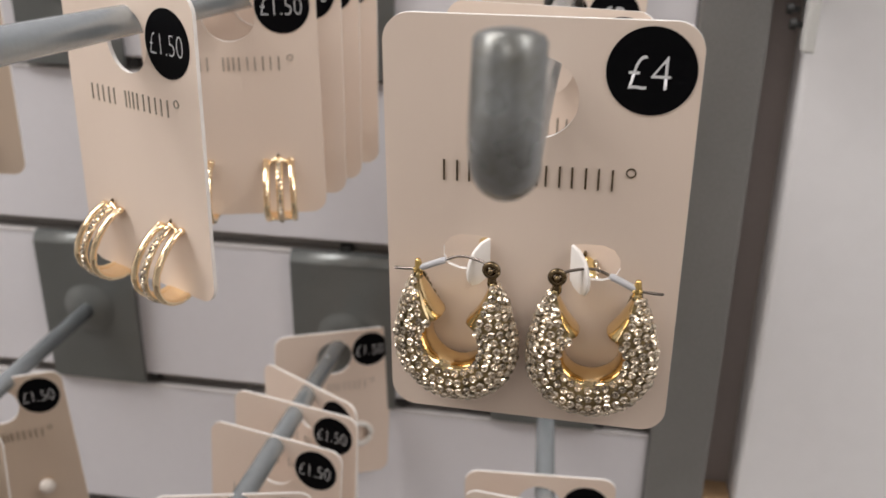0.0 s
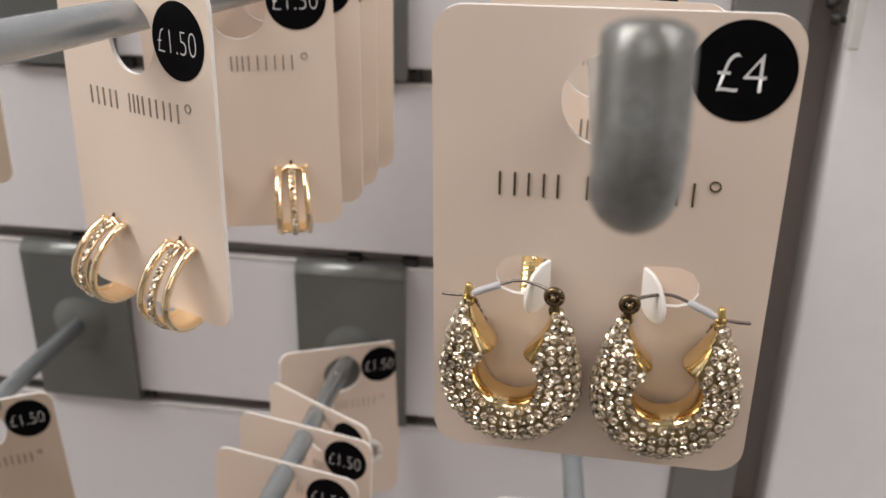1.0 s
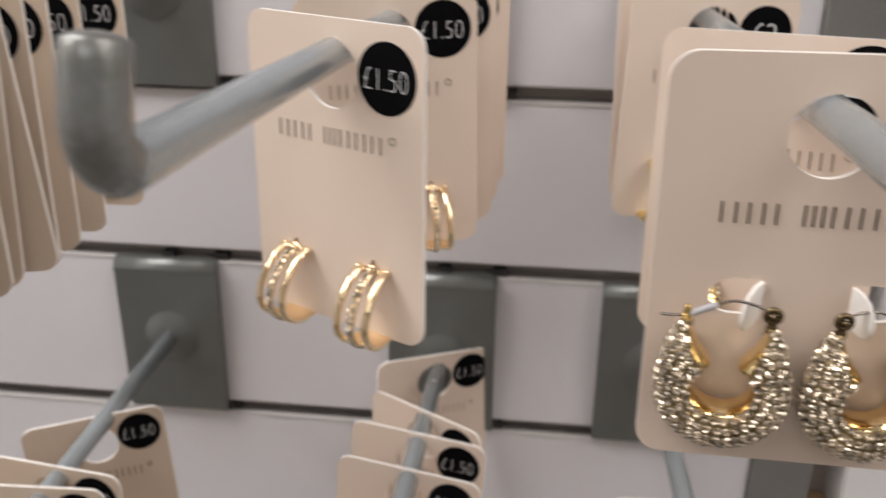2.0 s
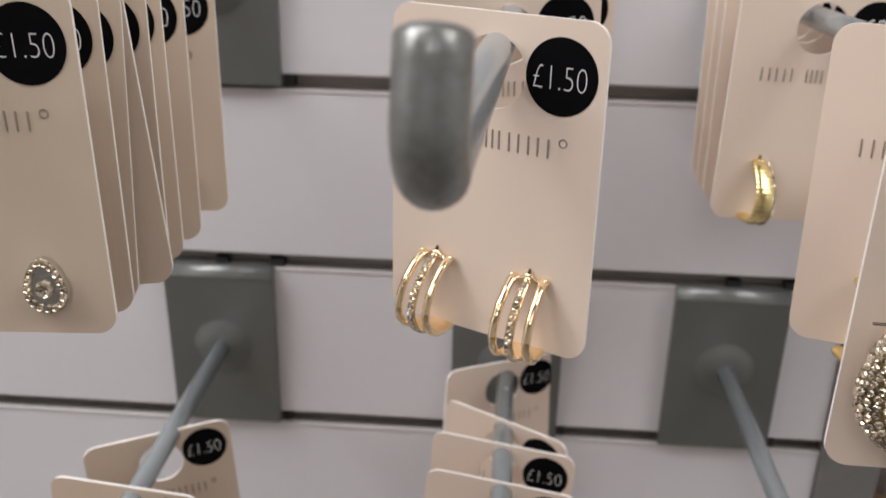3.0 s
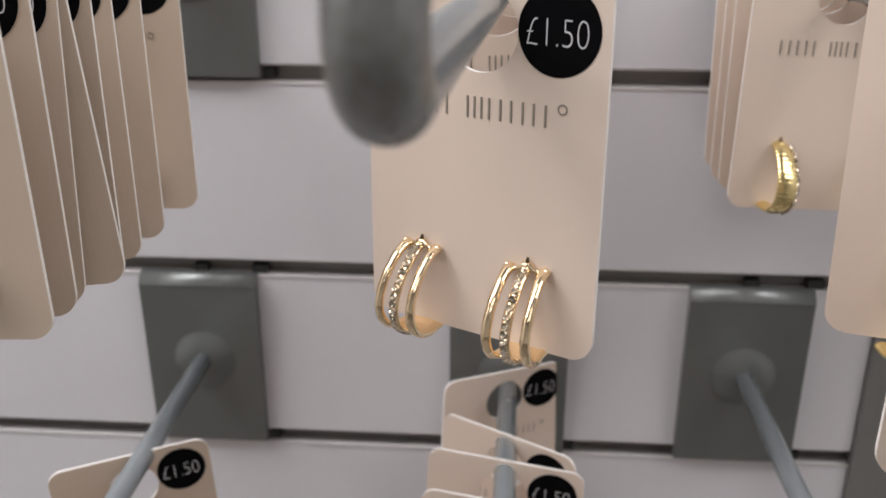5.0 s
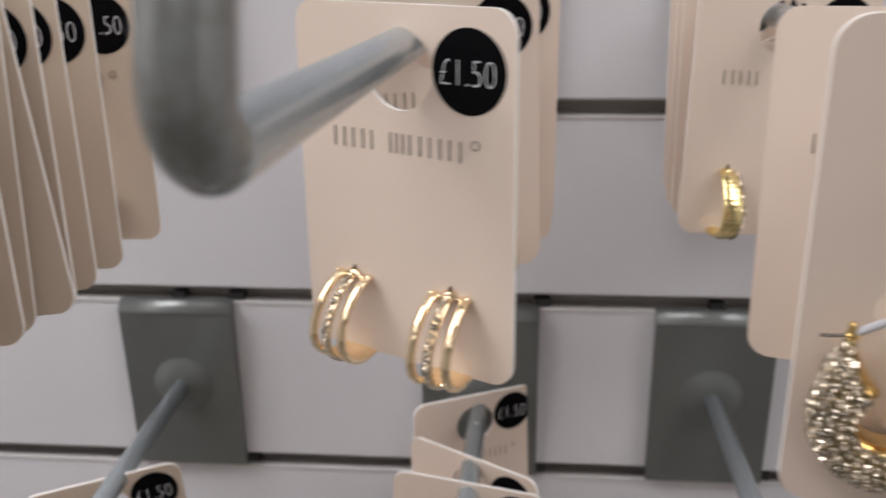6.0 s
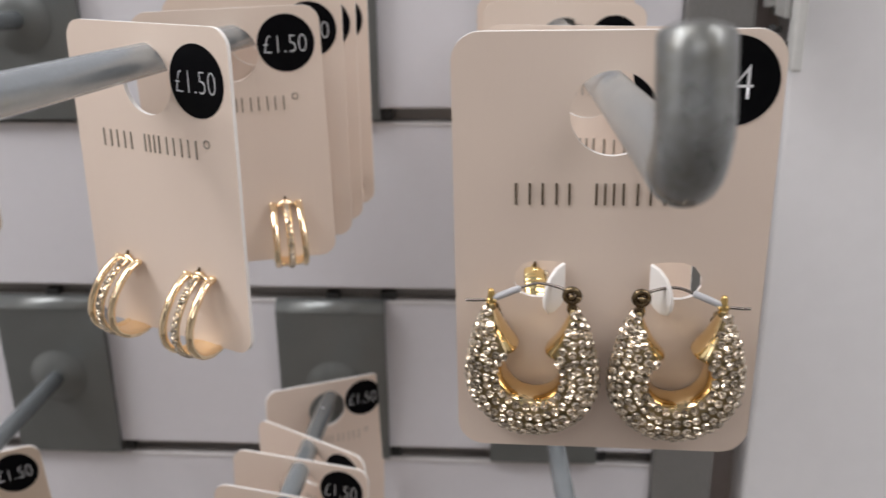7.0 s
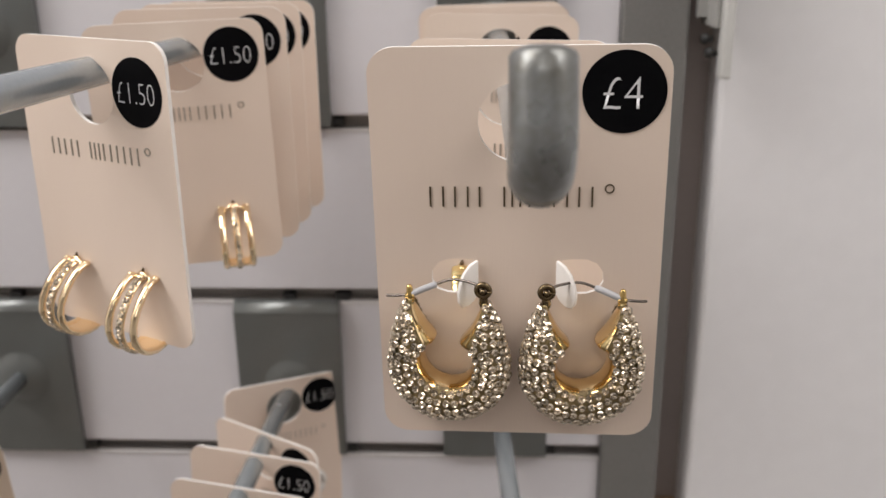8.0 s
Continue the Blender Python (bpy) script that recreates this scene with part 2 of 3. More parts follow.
tagged(part("floor", block(WX0, WY0, -0.1, WX1, 0.45, 0), FLOOR), "grey-brown shop floor", "floor", kind="structure")
tagged(part("ceiling", block(WX0, WY0, WZ1, WX1, 0.45, WZ1 + 0.1), CEIL), "plain white shop ceiling", "ceiling", kind="structure")
for lx, ly, watts in LAMPS:
    bm = bmesh.new()
    for a in ((-0.35, -0.35, -0.33, 0.35), (0.33, -0.35, 0.35, 0.35), (-0.33, -0.35, 0.33, -0.33), (-0.33, 0.33, 0.33, 0.35)):
        box(bm, lx + a[0], ly + a[1], 2.89, lx + a[2], ly + a[3], 3.0)
    tagged(part("ceiling_light", bm, FRAME), "square white ceiling light panel", "ceiling light", "ceiling lights", "structure")

# grey upright, shaded channel and white panel beside the slats
bm = block(0.0345, 0.3455, 0, 0.0592, 0.390, WZ1, bevel=0.0012)
tagged(part("trim_upright", bm, POST), "grey painted metal shelving upright", "upright", kind="structure")
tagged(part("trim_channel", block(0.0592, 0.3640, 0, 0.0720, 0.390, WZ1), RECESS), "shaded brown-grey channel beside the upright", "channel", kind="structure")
tagged(part("trim_batten", block(0.0596, 0.3475, 0, 0.0716, 0.3638, 1.250, bevel=0.001), WOOD), "raw wooden batten end in the channel", "batten", kind="structure")
tagged(part("wall_panel", block(0.0720, 0.3440, 0, WX1, 0.390, WZ1, bevel=0.0015), PANEL), "smooth white painted side panel", "panel", kind="structure")

bracket = tagged(new("shelf_bracket"), "white metal shelf bracket bolted to the grey upright", "bracket")
bracket.location = (0.0650, 0.345, 1.445)
bm = block(0.0002, -0.0120, 0.0170, 0.0022, 0.0080, 0.35, bevel=0.0005)
box(bm, -0.0035, 0.0, 0.0200, 0.0002, 0.0020, 0.35)
part("bracket_arm", bm, BRACKET_SHADE, bracket, "bracket arm painted grey for its shade")
part("bracket_lip", block(0.0024, -0.0175, 0, 0.0062, -0.0100, 0.35, bevel=0.0008), BRACKET, bracket, "white rolled front lip")
for by, bz in ((0.0010, 0.0120), (-0.0075, 0.0080), (-0.0040, 0.0900)):
    bm = bmesh.new()
    bmesh.ops.create_cone(bm, cap_ends=True, segments=14, radius1=0.0022, radius2=0.0016, depth=0.002,
                          matrix=Matrix.Translation((-0.0004, by, bz)) @ pose(0, 0, 0, 0, -90, 0))
    box(bm, -0.0004, by - 0.0010, bz - 0.001, 0.0030, by + 0.0010, bz + 0.001)
    part("bolt", bm, BLACK, bracket, "dark bolt head")


# ---- display hooks ----
def display_hook(cx, base_z, plate_z0, end, label):
    """Grey back plate hung in the groove, a boss and a rod that ends in an upturned tip."""
    hook = tagged(new("display_hook"), label, "display hook", "hooks on the slatted wall")
    hook.location = (cx, SLAT_Y, base_z)
    z0, z1 = plate_z0 - base_z, plate_z0 + 0.0708 - base_z
    w = 0.0219
    prof = [(-0.0004, z0), (-0.0030, z0), (-0.0042, z1 - 0.0052), (-0.0044, z1 - 0.0044), (-0.0042, z1 - 0.0037), (-0.0030, z1 - 0.0017), (-0.0018, z1 - 0.0004), (-0.0008, z1)]
    prof += [(0.0050, z1 - 0.0004), (0.0050, z1 - 0.0024), (-0.0004, z1 - 0.0024)]
    bm = bmesh.new()
    lo = [bm.verts.new((-w, y, z)) for y, z in prof]
    hi = [bm.verts.new((w, y, z)) for y, z in prof]
    for i in range(len(prof)):
        j = (i + 1) % len(prof)
        bm.faces.new((lo[i], lo[j], hi[j], hi[i]))
    bm.faces.new(lo)
    bm.faces.new(hi)
    plate = part("back_plate", bm, PLATE, hook, "grey powder-coated steel plate")
    for f in plate.data.polygons:
        f.use_smooth = abs(f.normal.x) < 0.1 and f.normal.y < -0.05 and f.normal.z > 0.05
    bm = bmesh.new()
    # black blocks added for the shadowed gaps of the groove round the plate
    for a in ((-0.0020, z1 - 0.0005, 0.0030, z1 + 0.0022), (w - 0.002, z1 - 0.0005, w + 0.004, z1 + 0.0026), (w + 0.0002, z0 - 0.0008, w + 0.0042, z0 + 0.0026)):
        part("groove_shadow", block(a[0], 0.0010, a[1], a[2], 0.0053, a[3]), BLACK, hook, "black block standing for shadow in the groove")
    pr = [(0.0118, -0.0031), (0.0108, -0.0034), (0.0096, -0.0040), (0.0082, -0.0047), (0.0066, -0.0053), (0.0048, -0.0057), (0.0026, -0.0059)]
    rings = [[bm.verts.new((r * math.cos(k * math.pi / 12), y, r * math.sin(k * math.pi / 12))) for k in range(24)] for r, y in [(r, y - 0.0007) for r, y in pr]]
    for a, b in zip(rings, rings[1:]):
        for k in range(24):
            bm.faces.new((a[k], a[(k + 1) % 24], b[(k + 1) % 24], b[k]))
    part("boss", bm, PLATE, hook, smooth=True)
    e = Vector(end) - hook.location
    s = Vector((0, -0.003, 0))
    d = (e - s).normalized()
    side = d.cross(Vector((0, 0, 1))).normalized()
    up = side.cross(d).normalized()
    R = 0.0062
    pts = [s + (e - s - d * R) * f for f in (0, 0.3, 0.6, 0.8, 1.0)]
    c = e - d * R + up * R
    lean = radians(103)
    pts += [c + d * (R * math.sin(lean * k / 8)) - up * (R * math.cos(lean * k / 8)) for k in range(1, 9)]
    t = d * math.cos(lean) + up * math.sin(lean)
    pts += [pts[-1] + t * f for f in (0.002, 0.0050, 0.0078)]
    rad = [0.0034, 0.0034, 0.0035, 0.0036, 0.0039] + [0.0041, 0.0042] + [0.0042] * 6 + [0.0042, 0.0042, 0.0042]
    part("rod", sweep(bmesh.new(), pts[:7], rad[:7], side, 24, False), ROD, hook, "silver-grey glossy round rod", smooth=True)
    part("rod_end", sweep(bmesh.new(), pts[6:], rad[6:], side, 24, cap=0.35), ROD_END, hook, "upturned worn rod end, painted darker for its dark reflections", smooth=True)
    return hook


UP, LOW = 1.4252, 1.2812
ROD_A = ((-0.0962, 1.4622), (-0.1095, 0.1050, 1.4705))
ROD_C = ((-0.0112, 1.4598), (-0.0083, 0.1030, 1.4675))
ROD_G = ((-0.2055, 1.4619), (-0.2115, 0.1050, 1.4767))
ROD_1 = ((-0.2125, 1.3174), (-0.2150, 0.1050, 1.3092))
ROD_2 = ((-0.0968, 1.3145), (-0.0990, 0.1050, 1.3200))
ROD_3 = ((-0.0108, 1.3180), (0.0048, 0.1050, 1.2900))
for (cx, bz), end, pz, lab in (
        (*ROD_A, UP, "grey steel display hook holding gold triple hoop earring cards"),
        (*ROD_C, UP, "grey steel display hook holding crystal and ridged hoop cards"),
        (*ROD_G, UP, "grey steel display hook holding silver teardrop earring cards"),
        (*ROD_1, LOW, "grey steel display hook holding pearl stud cards"),
        (*ROD_2, LOW, "grey steel display hook holding fanned clear hoop cards"),
        (*ROD_3, LOW, "grey steel display hook holding two plain cards")):
    hook = display_hook(cx, bz, pz, end, lab)
    if "crystal" in lab:  # a small dark dent in the lacquer of the upturned end
        dent = part("dent", disc(0.0005, 0.00006, 14), PLATE, hook, "small dark dent in the lacquer")
        face = Vector((-0.48, -0.84, -0.27)).normalized()
        dent.matrix_basis = Matrix.Translation(Vector((-0.01037, 0.10030, 1.46975)) - hook.location) @ Vector((0, -1, 0)).rotation_difference(face).to_matrix().to_4x4()


def on_rod(rod, y):
    (bx, bz), (ex, ey, ez) = rod
    f = (0.3445 - y) / (0.3445 - ey)
    return bx + (ex - bx) * f, bz + (ez - bz) * f


# ---- earring cards ----
def brand_bars(width, height):
    """Seven letter-sized groups of plain upright bars, and a small ring."""
    bm = bmesh.new()
    step = width / 6.72
    for i in range(7):
        x = -width / 2 + i * step
        w = step * 0.52
        bars = [(0, 0.36)] if i == 2 else [(0, 0.36), (w, 0.36)]
        if i == 3:
            bars = [(0, 0.36), (w * 0.62, 0.36), (w * 1.24, 0.36)]
        for dx, t in bars:
            box(bm, x + dx - t * MM / 2, -0.00012, -height / 2, x + dx + t * MM / 2, 0.0002, height / 2)
    return bm


def ring_mark(r):
    return sheet([[(r * math.cos(k * math.pi / 12), r * math.sin(k * math.pi / 12)) for k in range(24)],
                  [(0.72 * r * math.cos(k * math.pi / 12), 0.72 * r * math.sin(k * math.pi / 12)) for k in range(24)]], 0.0003)


def circle(cx, cz, r, n=40):
    return [(cx + r * math.cos(2 * math.pi * k / n), cz + r * math.sin(2 * math.pi * k / n)) for k in range(n)]


def card_thing(label, group, paper, w, h, hole, lab_at, lab_r, price, price_size, brand_z, brand_x, brand_w, brand_h, foil, slots=(), radius=4.5, bend=0.0):
    """Backing card with hang hole, round price sticker and a foil brand mark. Origin at the card's centre, front facing -y."""
    thing = tagged(new("earring_card"), label, "earring card", group)
    loops = [rounded_rect(w * MM, h * MM, radius * MM), circle(hole[0] * MM, hole[1] * MM, hole[2] * MM)]
    for s in slots:
        loops.append([(x * MM, z * MM) for x, z in s])
    back = part("backing_card", sheet(loops, 0.95 * MM, bend), paper, thing)
    back.data.materials.append(PAPER_CORE)
    for f in back.data.polygons:
        if abs(f.normal.y) < 0.5:
            f.material_index = 1
    st = part("price_sticker", disc(lab_r * MM, 0.00010), STICKER, thing, "round black price sticker")
    st.location = (lab_at[0] * MM, -0.00012 + bend * (lab_at[0] * MM * 40) ** 2, lab_at[1] * MM)
    if price:
        tx = new("price", text_mesh(price, price_size[0] * MM, price_size[1] * MM, PRICE_INK))
    else:
        bm = bmesh.new()
        for x in (-2.2, 2.4):
            box(bm, (x - 1.6) * MM, -0.00002, -2.0 * MM, (x + 1.6) * MM, 0.00002, 2.0 * MM)
        tx = new("price", mesh_of("price", bm, PRICE_INK))
    tx.parent = st
    tx["label"] = "white printed price"
    tx.location = (-0.3 * MM, -0.00008, -0.2 * MM)
    bm = brand_bars(brand_w * MM, brand_h * MM)
    mk = tagged(part("brand_mark", bm, foil, thing, "foil brand mark as plain bars"), kind="stuff")
    mk.location = (brand_x * MM, -0.00006, brand_z * MM)
    rg = part("ring_mark", ring_mark(0.95 * MM), foil, thing)
    rg.location = ((brand_x + brand_w / 2 + 2.3) * MM, -0.00014, (brand_z + brand_h / 2 - 0.4) * MM)
    return thing


def gem(r, height, n=8):
    """A small brilliant: girdle, crown and the facets seen inside it."""
    bm = bmesh.new()
    def ring(f, h, turn=0.0):
        return [bm.verts.new((f * r * math.cos(2 * math.pi * (k + turn) / n), -h(k), f * r * math.sin(2 * math.pi * (k + turn) / n))) for k in range(n)]
    low = ring(1.0, lambda k: 0.0)
    mid = ring(0.97, lambda k: 0.50 * height)
    top = ring(0.74, lambda k: height)
    core = ring(0.40, lambda k: height * (0.80 if k % 2 else 0.52), 0.5)
    tip = bm.verts.new((0.05 * r, -0.42 * height, 0.04 * r))
    for k in range(n):
        j = (k + 1) % n
        bm.faces.new((low[k], low[j], mid[j], mid[k]))
        bm.faces.new((mid[k], mid[j], top[j], top[k]))
        bm.faces.new((top[k], top[j], core[k]))
        bm.faces.new((top[j], core[j], core[k]))
        bm.faces.new((core[k], core[j], tip))
    return bm


def add_gem(bm, place, normal, r, height, spin=0.0):
    g = gem(r, height)
    q = Vector((0, -1, 0)).rotation_difference(Vector(normal)).to_matrix().to_4x4()
    bmesh.ops.transform(g, matrix=Matrix.Translation(place) @ q @ pose(0, 0, 0, 0, spin, 0), verts=g.verts)
    tmp = bpy.data.meshes.new("gem")
    g.to_mesh(tmp)
    g.free()
    bm.from_mesh(tmp)
    bpy.data.meshes.remove(tmp)


HOOP_SIDE = smooth_line([(-0.4, 8.5), (-3.1, 7.3), (-6.3, 4.4), (-8.8, 0.4), (-9.4, -3.2), (-8.2, -6.3), (-5.6, -8.1), (-2.5, -8.6), (0.2, -8.1)], 6)


def hoop_point(f, x=0.0, out=0.0, grow=1.0):
    """On the hoop that leaves the card at its top, swings out and comes back flat at the bottom; f from 0 to 1. Gives place and outward normal."""
    k = f * (len(HOOP_SIDE) - 1)
    i = min(int(k), len(HOOP_SIDE) - 2)
    a, b = HOOP_SIDE[i], HOOP_SIDE[i + 1]
    y, z = lerp(a, b, k - i)
    n = Vector((0, b[1] - a[1], a[0] - b[0])).normalized()
    return Vector((x, y * grow, z * grow)) * MM + n * out * MM, n


def triple_hoop(parent, x, z, twist):
    """Three slim gold bands joined at top and bottom, the middle one set with stones."""
    er = part("earring", sweep(bmesh.new(), [(0, 0.0012, 9.0 * MM), (0, -0.0006, 8.9 * MM), (0, -0.0016, 8.5 * MM)], [0.00055, 0.00065, 0.0009], (1, 0, 0), 10),
              GOLD, parent, "gold triple hoop earring set with a row of stones", smooth=True)
    er.matrix_local = pose(x * MM, 0, (z - 9.0) * MM, 0, 0, twist)
    for k in (-1, 0, 1):
        pts, rad = [], []
        for i in range(31):
            f = 0.02 + 0.94 * i / 30
            spread = 3.4 + 0.5 * math.sin(math.pi * f)
            pts.append(hoop_point(f, k * spread, 0.15 if k == 0 else 0)[0])
            wave = 0.00005 * math.sin(i * 1.9 + k)
            flat = 0.00030 * max(0, 1 - i / 4)
            rad.append((0.00082 + wave, 0.00098 + flat + wave) if k else (0.00058, 0.00105))
        part("band", sweep(bmesh.new(), pts, rad, (1, 0, 0), 10), GOLD, er, smooth=True)
    top = hoop_point(0.03)[0]
    bar = [Vector((u * MM, 0, w * MM)) + top for u, w in ((-3.9, 0.25), (-3.0, -0.25), (-1.6, 0.0), (-0.6, 0.7), (0.6, 0.7), (1.6, 0.0), (3.0, -0.25), (3.9, 0.25))]
    part("top_bar", sweep(bmesh.new(), bar, [0.00072, 0.00058, 0.00055, 0.00085, 0.00085, 0.00055, 0.00058, 0.00072], (0, 1, 0), 10), GOLD, er, smooth=True)
    part("pin", sweep(bmesh.new(), [(0, -0.0008, 9.0 * MM), (0, -0.0007, 9.9 * MM), (0, -0.0006, 10.4 * MM)], [0.00050, 0.00042, 0.00030], (1, 0, 0), 8), GUNMETAL, er, "small dark hinge pin", smooth=True)
    pts = [hoop_point(0.74 + 0.26 * i / 8)[0] for i in range(9)]
    rad = [(0.00055, 0.0038 + 0.0010 * i / 8) for i in range(9)]
    part("clasp_plate", sweep(bmesh.new(), pts, rad, (1, 0, 0), 12), GOLD, er, smooth=True)
    bm = bmesh.new()
    for i in range(19):
        p, n = hoop_point(0.04 + 0.78 * i / 18, 0, 0.55)
        add_gem(bm, p, n, 0.00080, 0.00055, i * 37)
    tagged(part("stone_trim", bm, CRYSTAL_SET, er, "row of small clear stones"), kind="stuff")
    return er


def ridged_hoop(parent, x, z, lean, twist):
    """One wide gold hoop with fine cross ridges and a stone line along one edge."""
    er = part("earring", sweep(bmesh.new(), [(0, 0.0012, 9.6 * MM), (0, -0.0006, 9.5 * MM), (0, -0.0016, 9.1 * MM)], [0.00055, 0.00065, 0.0009], (1, 0, 0), 10),
              GOLD_GREEN, parent, "yellow gold ridged hoop earring with a stone edge", smooth=True)
    er.matrix_local = pose(x * MM, 0, z * MM, 0, lean, twist) @ Matrix.Translation((0, 0, -9.6 * MM))
    pts, rad = [], []
    for i in range(79):
        f = 0.02 + 0.97 * i / 78
        pts.append(hoop_point(f, 0, 0, 1.06)[0])
        wide = 0.72 + 0.28 * math.sin(math.pi * min(1, f * 1.2))
        ridge = 0.00014 if (i % 3 == 0 and 0.08 < f < 0.55) else 0
        rad.append((0.00100 + ridge, 0.0033 * wide + ridge))
    part("band", sweep(bmesh.new(), pts, rad, (1, 0, 0), 14), GOLD_GREEN, er, smooth=True)
    part("pin", sweep(bmesh.new(), [(0, -0.0008, 9.4 * MM), (0, -0.0007, 10.3 * MM), (0, -0.0006, 10.8 * MM)], [0.00055, 0.00048, 0.00035], (1, 0, 0), 8), GUNMETAL, er, "small dark hinge pin", smooth=True)
    bm = bmesh.new()
    for i in range(22):
        p, n = hoop_point(0.06 + 0.70 * i / 21, 2.5, 0.55, 1.06)
        add_gem(bm, p, (n + Vector((0.7, 0, 0))).normalized(), 0.00058, 0.0005, i * 31)
    tagged(part("stone_trim", bm, CRYSTAL_SET, er, "row of tiny clear stones"), kind="stuff")
    return er


def teardrop_stud(parent, x, z):
    """Silver pear-shaped stud: an outline of stones round one larger stone."""
    pts = [(4.0 * math.sin(t) * (1 - 0.30 * math.cos(t)), 5.6 * math.cos(t)) for t in (2 * math.pi * k / 18 for k in range(18))]
    bm = sheet([[(a * 1.12 * MM, b * 1.1 * MM) for a, b in pts]], 0.0012)
    er = part("earring", bm, SILVER, parent, "silver teardrop stud earring with stones")
    er.location = (x * MM, -0.0016, z * MM)
    bm = bmesh.new()
    for a, b in pts:
        add_gem(bm, (a * 0.9 * MM, 0, b * 0.93 * MM), (0, -1, 0), 0.0008, 0.0007)
    add_gem(bm, (0, 0, -0.8 * MM), (0, -1, 0), 0.0020, 0.0013)
    tagged(part("stone_setting", bm, CRYSTAL_SET, er, "clear stones in a teardrop"), kind="stuff")
    return er


def clear_hoop(parent, x, z):
    pts = [(5.0 * MM * math.cos(a), 0, 5.0 * MM * math.sin(a)) for a in (2 * math.pi * k / 24 for k in range(23))]
    er = part("earring", sweep(bmesh.new(), pts, [0.0013] * 23, (0, 1, 0), 12), PLASTIC, parent, "clear pale plastic hoop earring", smooth=True)
    er.location = (x * MM, -0.0016, z * MM)
    return er


def pearl_stud(parent, x, z):
    bm = bmesh.new()
    bmesh.ops.create_uvsphere(bm, u_segments=16, v_segments=10, radius=0.0032)
    for v in bm.verts:
        v.co.y *= 0.85
    er = part("earring", bm, PEARL, parent, "small pale pearl stud", smooth=True)
    er.location = (x * MM, -0.0026, z * MM)
    part("setting", disc(0.0022, 0.0012, 16), GOLD, er).location = (0, 0.0016, 0)
    return er


SMALL = dict(w=49.3, h=70.9, hole=(0, 23.5, 7.5), lab_at=(15.2, 24.3), lab_r=7.7, brand_z=9.7, brand_x=-0.8, brand_w=30.0, brand_h=3.9)
LOWER = dict(SMALL, lab_at=(15.2, 26.0))
P150 = ("£1.50", (11.6, 4.6))

# gold triple hoops: one loose card and four behind it
hoop_card = card_thing("cream card with two gold triple hoop earrings, priced £1.50", "cards on the gold hoop hook", PAPER, price=P150[0], price_size=P150[1], foil=FOIL, **SMALL)
triple_hoop(hoop_card, -12.0, -18.4, -5)
triple_hoop(hoop_card, 11.2, -18.4, 3)
hoop_card.matrix_basis = pose(-0.1047, 0.2008, 1.4393, -0.5, -0.2, -28.3)
for x, y, z, rx, ry, rz in ((-0.1015, 0.2547, 1.4376, -0.8, -1.2, 14.7), (-0.0982, 0.2680, 1.4402, 0.6, -0.2, 8.5),
                            (-0.0972, 0.2850, 1.4402, 0.5, 0.2, 5.6), (-0.0966, 0.3070, 1.4394, 0.4, 0.0, 2.9)):
    c = copy_thing(hoop_card, pose(x, y, z, rx, ry, rz))
    c["label"] = "cream card with gold triple hoops, hanging behind others on its hook"
    for child in c.children:
        if child.name.startswith("price_sticker"):
            child.location.z += 0.0014

# ridged gold hoops at £2
ridge_card = card_thing("cream card with yellow gold ridged hoop earrings, priced £2", "cards on the crystal hoop hook", PAPER, price="£2", price_size=(7.6, 5.6), foil=FOIL, **SMALL)
ridged_hoop(ridge_card, -12.4, -16.2, 6, 12)
ridged_hoop(ridge_card, 11.5, -16.2, 5, 10)
ridge_card.matrix_basis = pose(-0.0110, 0.2955, 1.4353, -2.5, 1.6, 2.6)
for x, y, z, rx, ry, rz in ((-0.0122, 0.3065, 1.4370, 0, -0.5, 1.0), (-0.0120, 0.3190, 1.4360, 0, -0.6, 1.0), (-0.0112, 0.3351, 1.4357, 0, -1.5, 1.0)):
    copy_thing(ridge_card, pose(x, y, z, rx, ry, rz))["label"] = "cream card with ridged gold hoops, pushed back near the wall"
tilted = copy_thing(ridge_card, pose(-0.0108, 0.2060, 1.4376, -4.0, -1.1, -19.5))
tilted["label"] = "cream card with ridged gold hoops, tilted behind crystal hoops"
for child in tilted.children:
    if child.name.startswith("price_sticker"):
        child.location += Vector((0.0024, 0, 0.0022))
    if child.name.startswith("earring"):
        child.matrix_basis = Matrix.Translation((0.0016, 0, -0.0026)) @ child.matrix_basis @ pose(0, 0, 0, 0, 0, 20)

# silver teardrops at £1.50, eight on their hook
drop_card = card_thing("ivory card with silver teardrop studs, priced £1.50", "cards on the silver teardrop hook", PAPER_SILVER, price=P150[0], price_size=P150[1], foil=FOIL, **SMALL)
teardrop_stud(drop_card, -11.5, -24.0)
teardrop_stud(drop_card, 11.5, -24.0)
first = True
for y, ry, rz, dx in ((0.1805, -1.3, 1.7, 1.4), (0.1908, -0.4, 5.6, 0.9), (0.1985, 2.5, 9.2, 1.5), (0.2052, -4.8, 4.3, -0.4), (0.2116, 0.1, 4.4, 1.7),
                      (0.2264, -0.2, 3.8, -1.0), (0.2437, 0.1, 3.0, -2.2), (0.2716, 0.0, 1.4, -4.0)):
    gx, gz = on_rod(((-0.2012, 1.4619), (-0.2105, 0.1050, 1.4767)), y)
    m = pose(gx, y, gz + 0.0034, -0.4, ry, rz) @ Matrix.Translation((dx * MM, 0, -0.031))
    if first:
        drop_card.matrix_basis = m
        first = False
    else:
        for child in copy_thing(drop_card, m).children:
            if child.name.startswith("earring"):
                child.location.x -= 0.0028

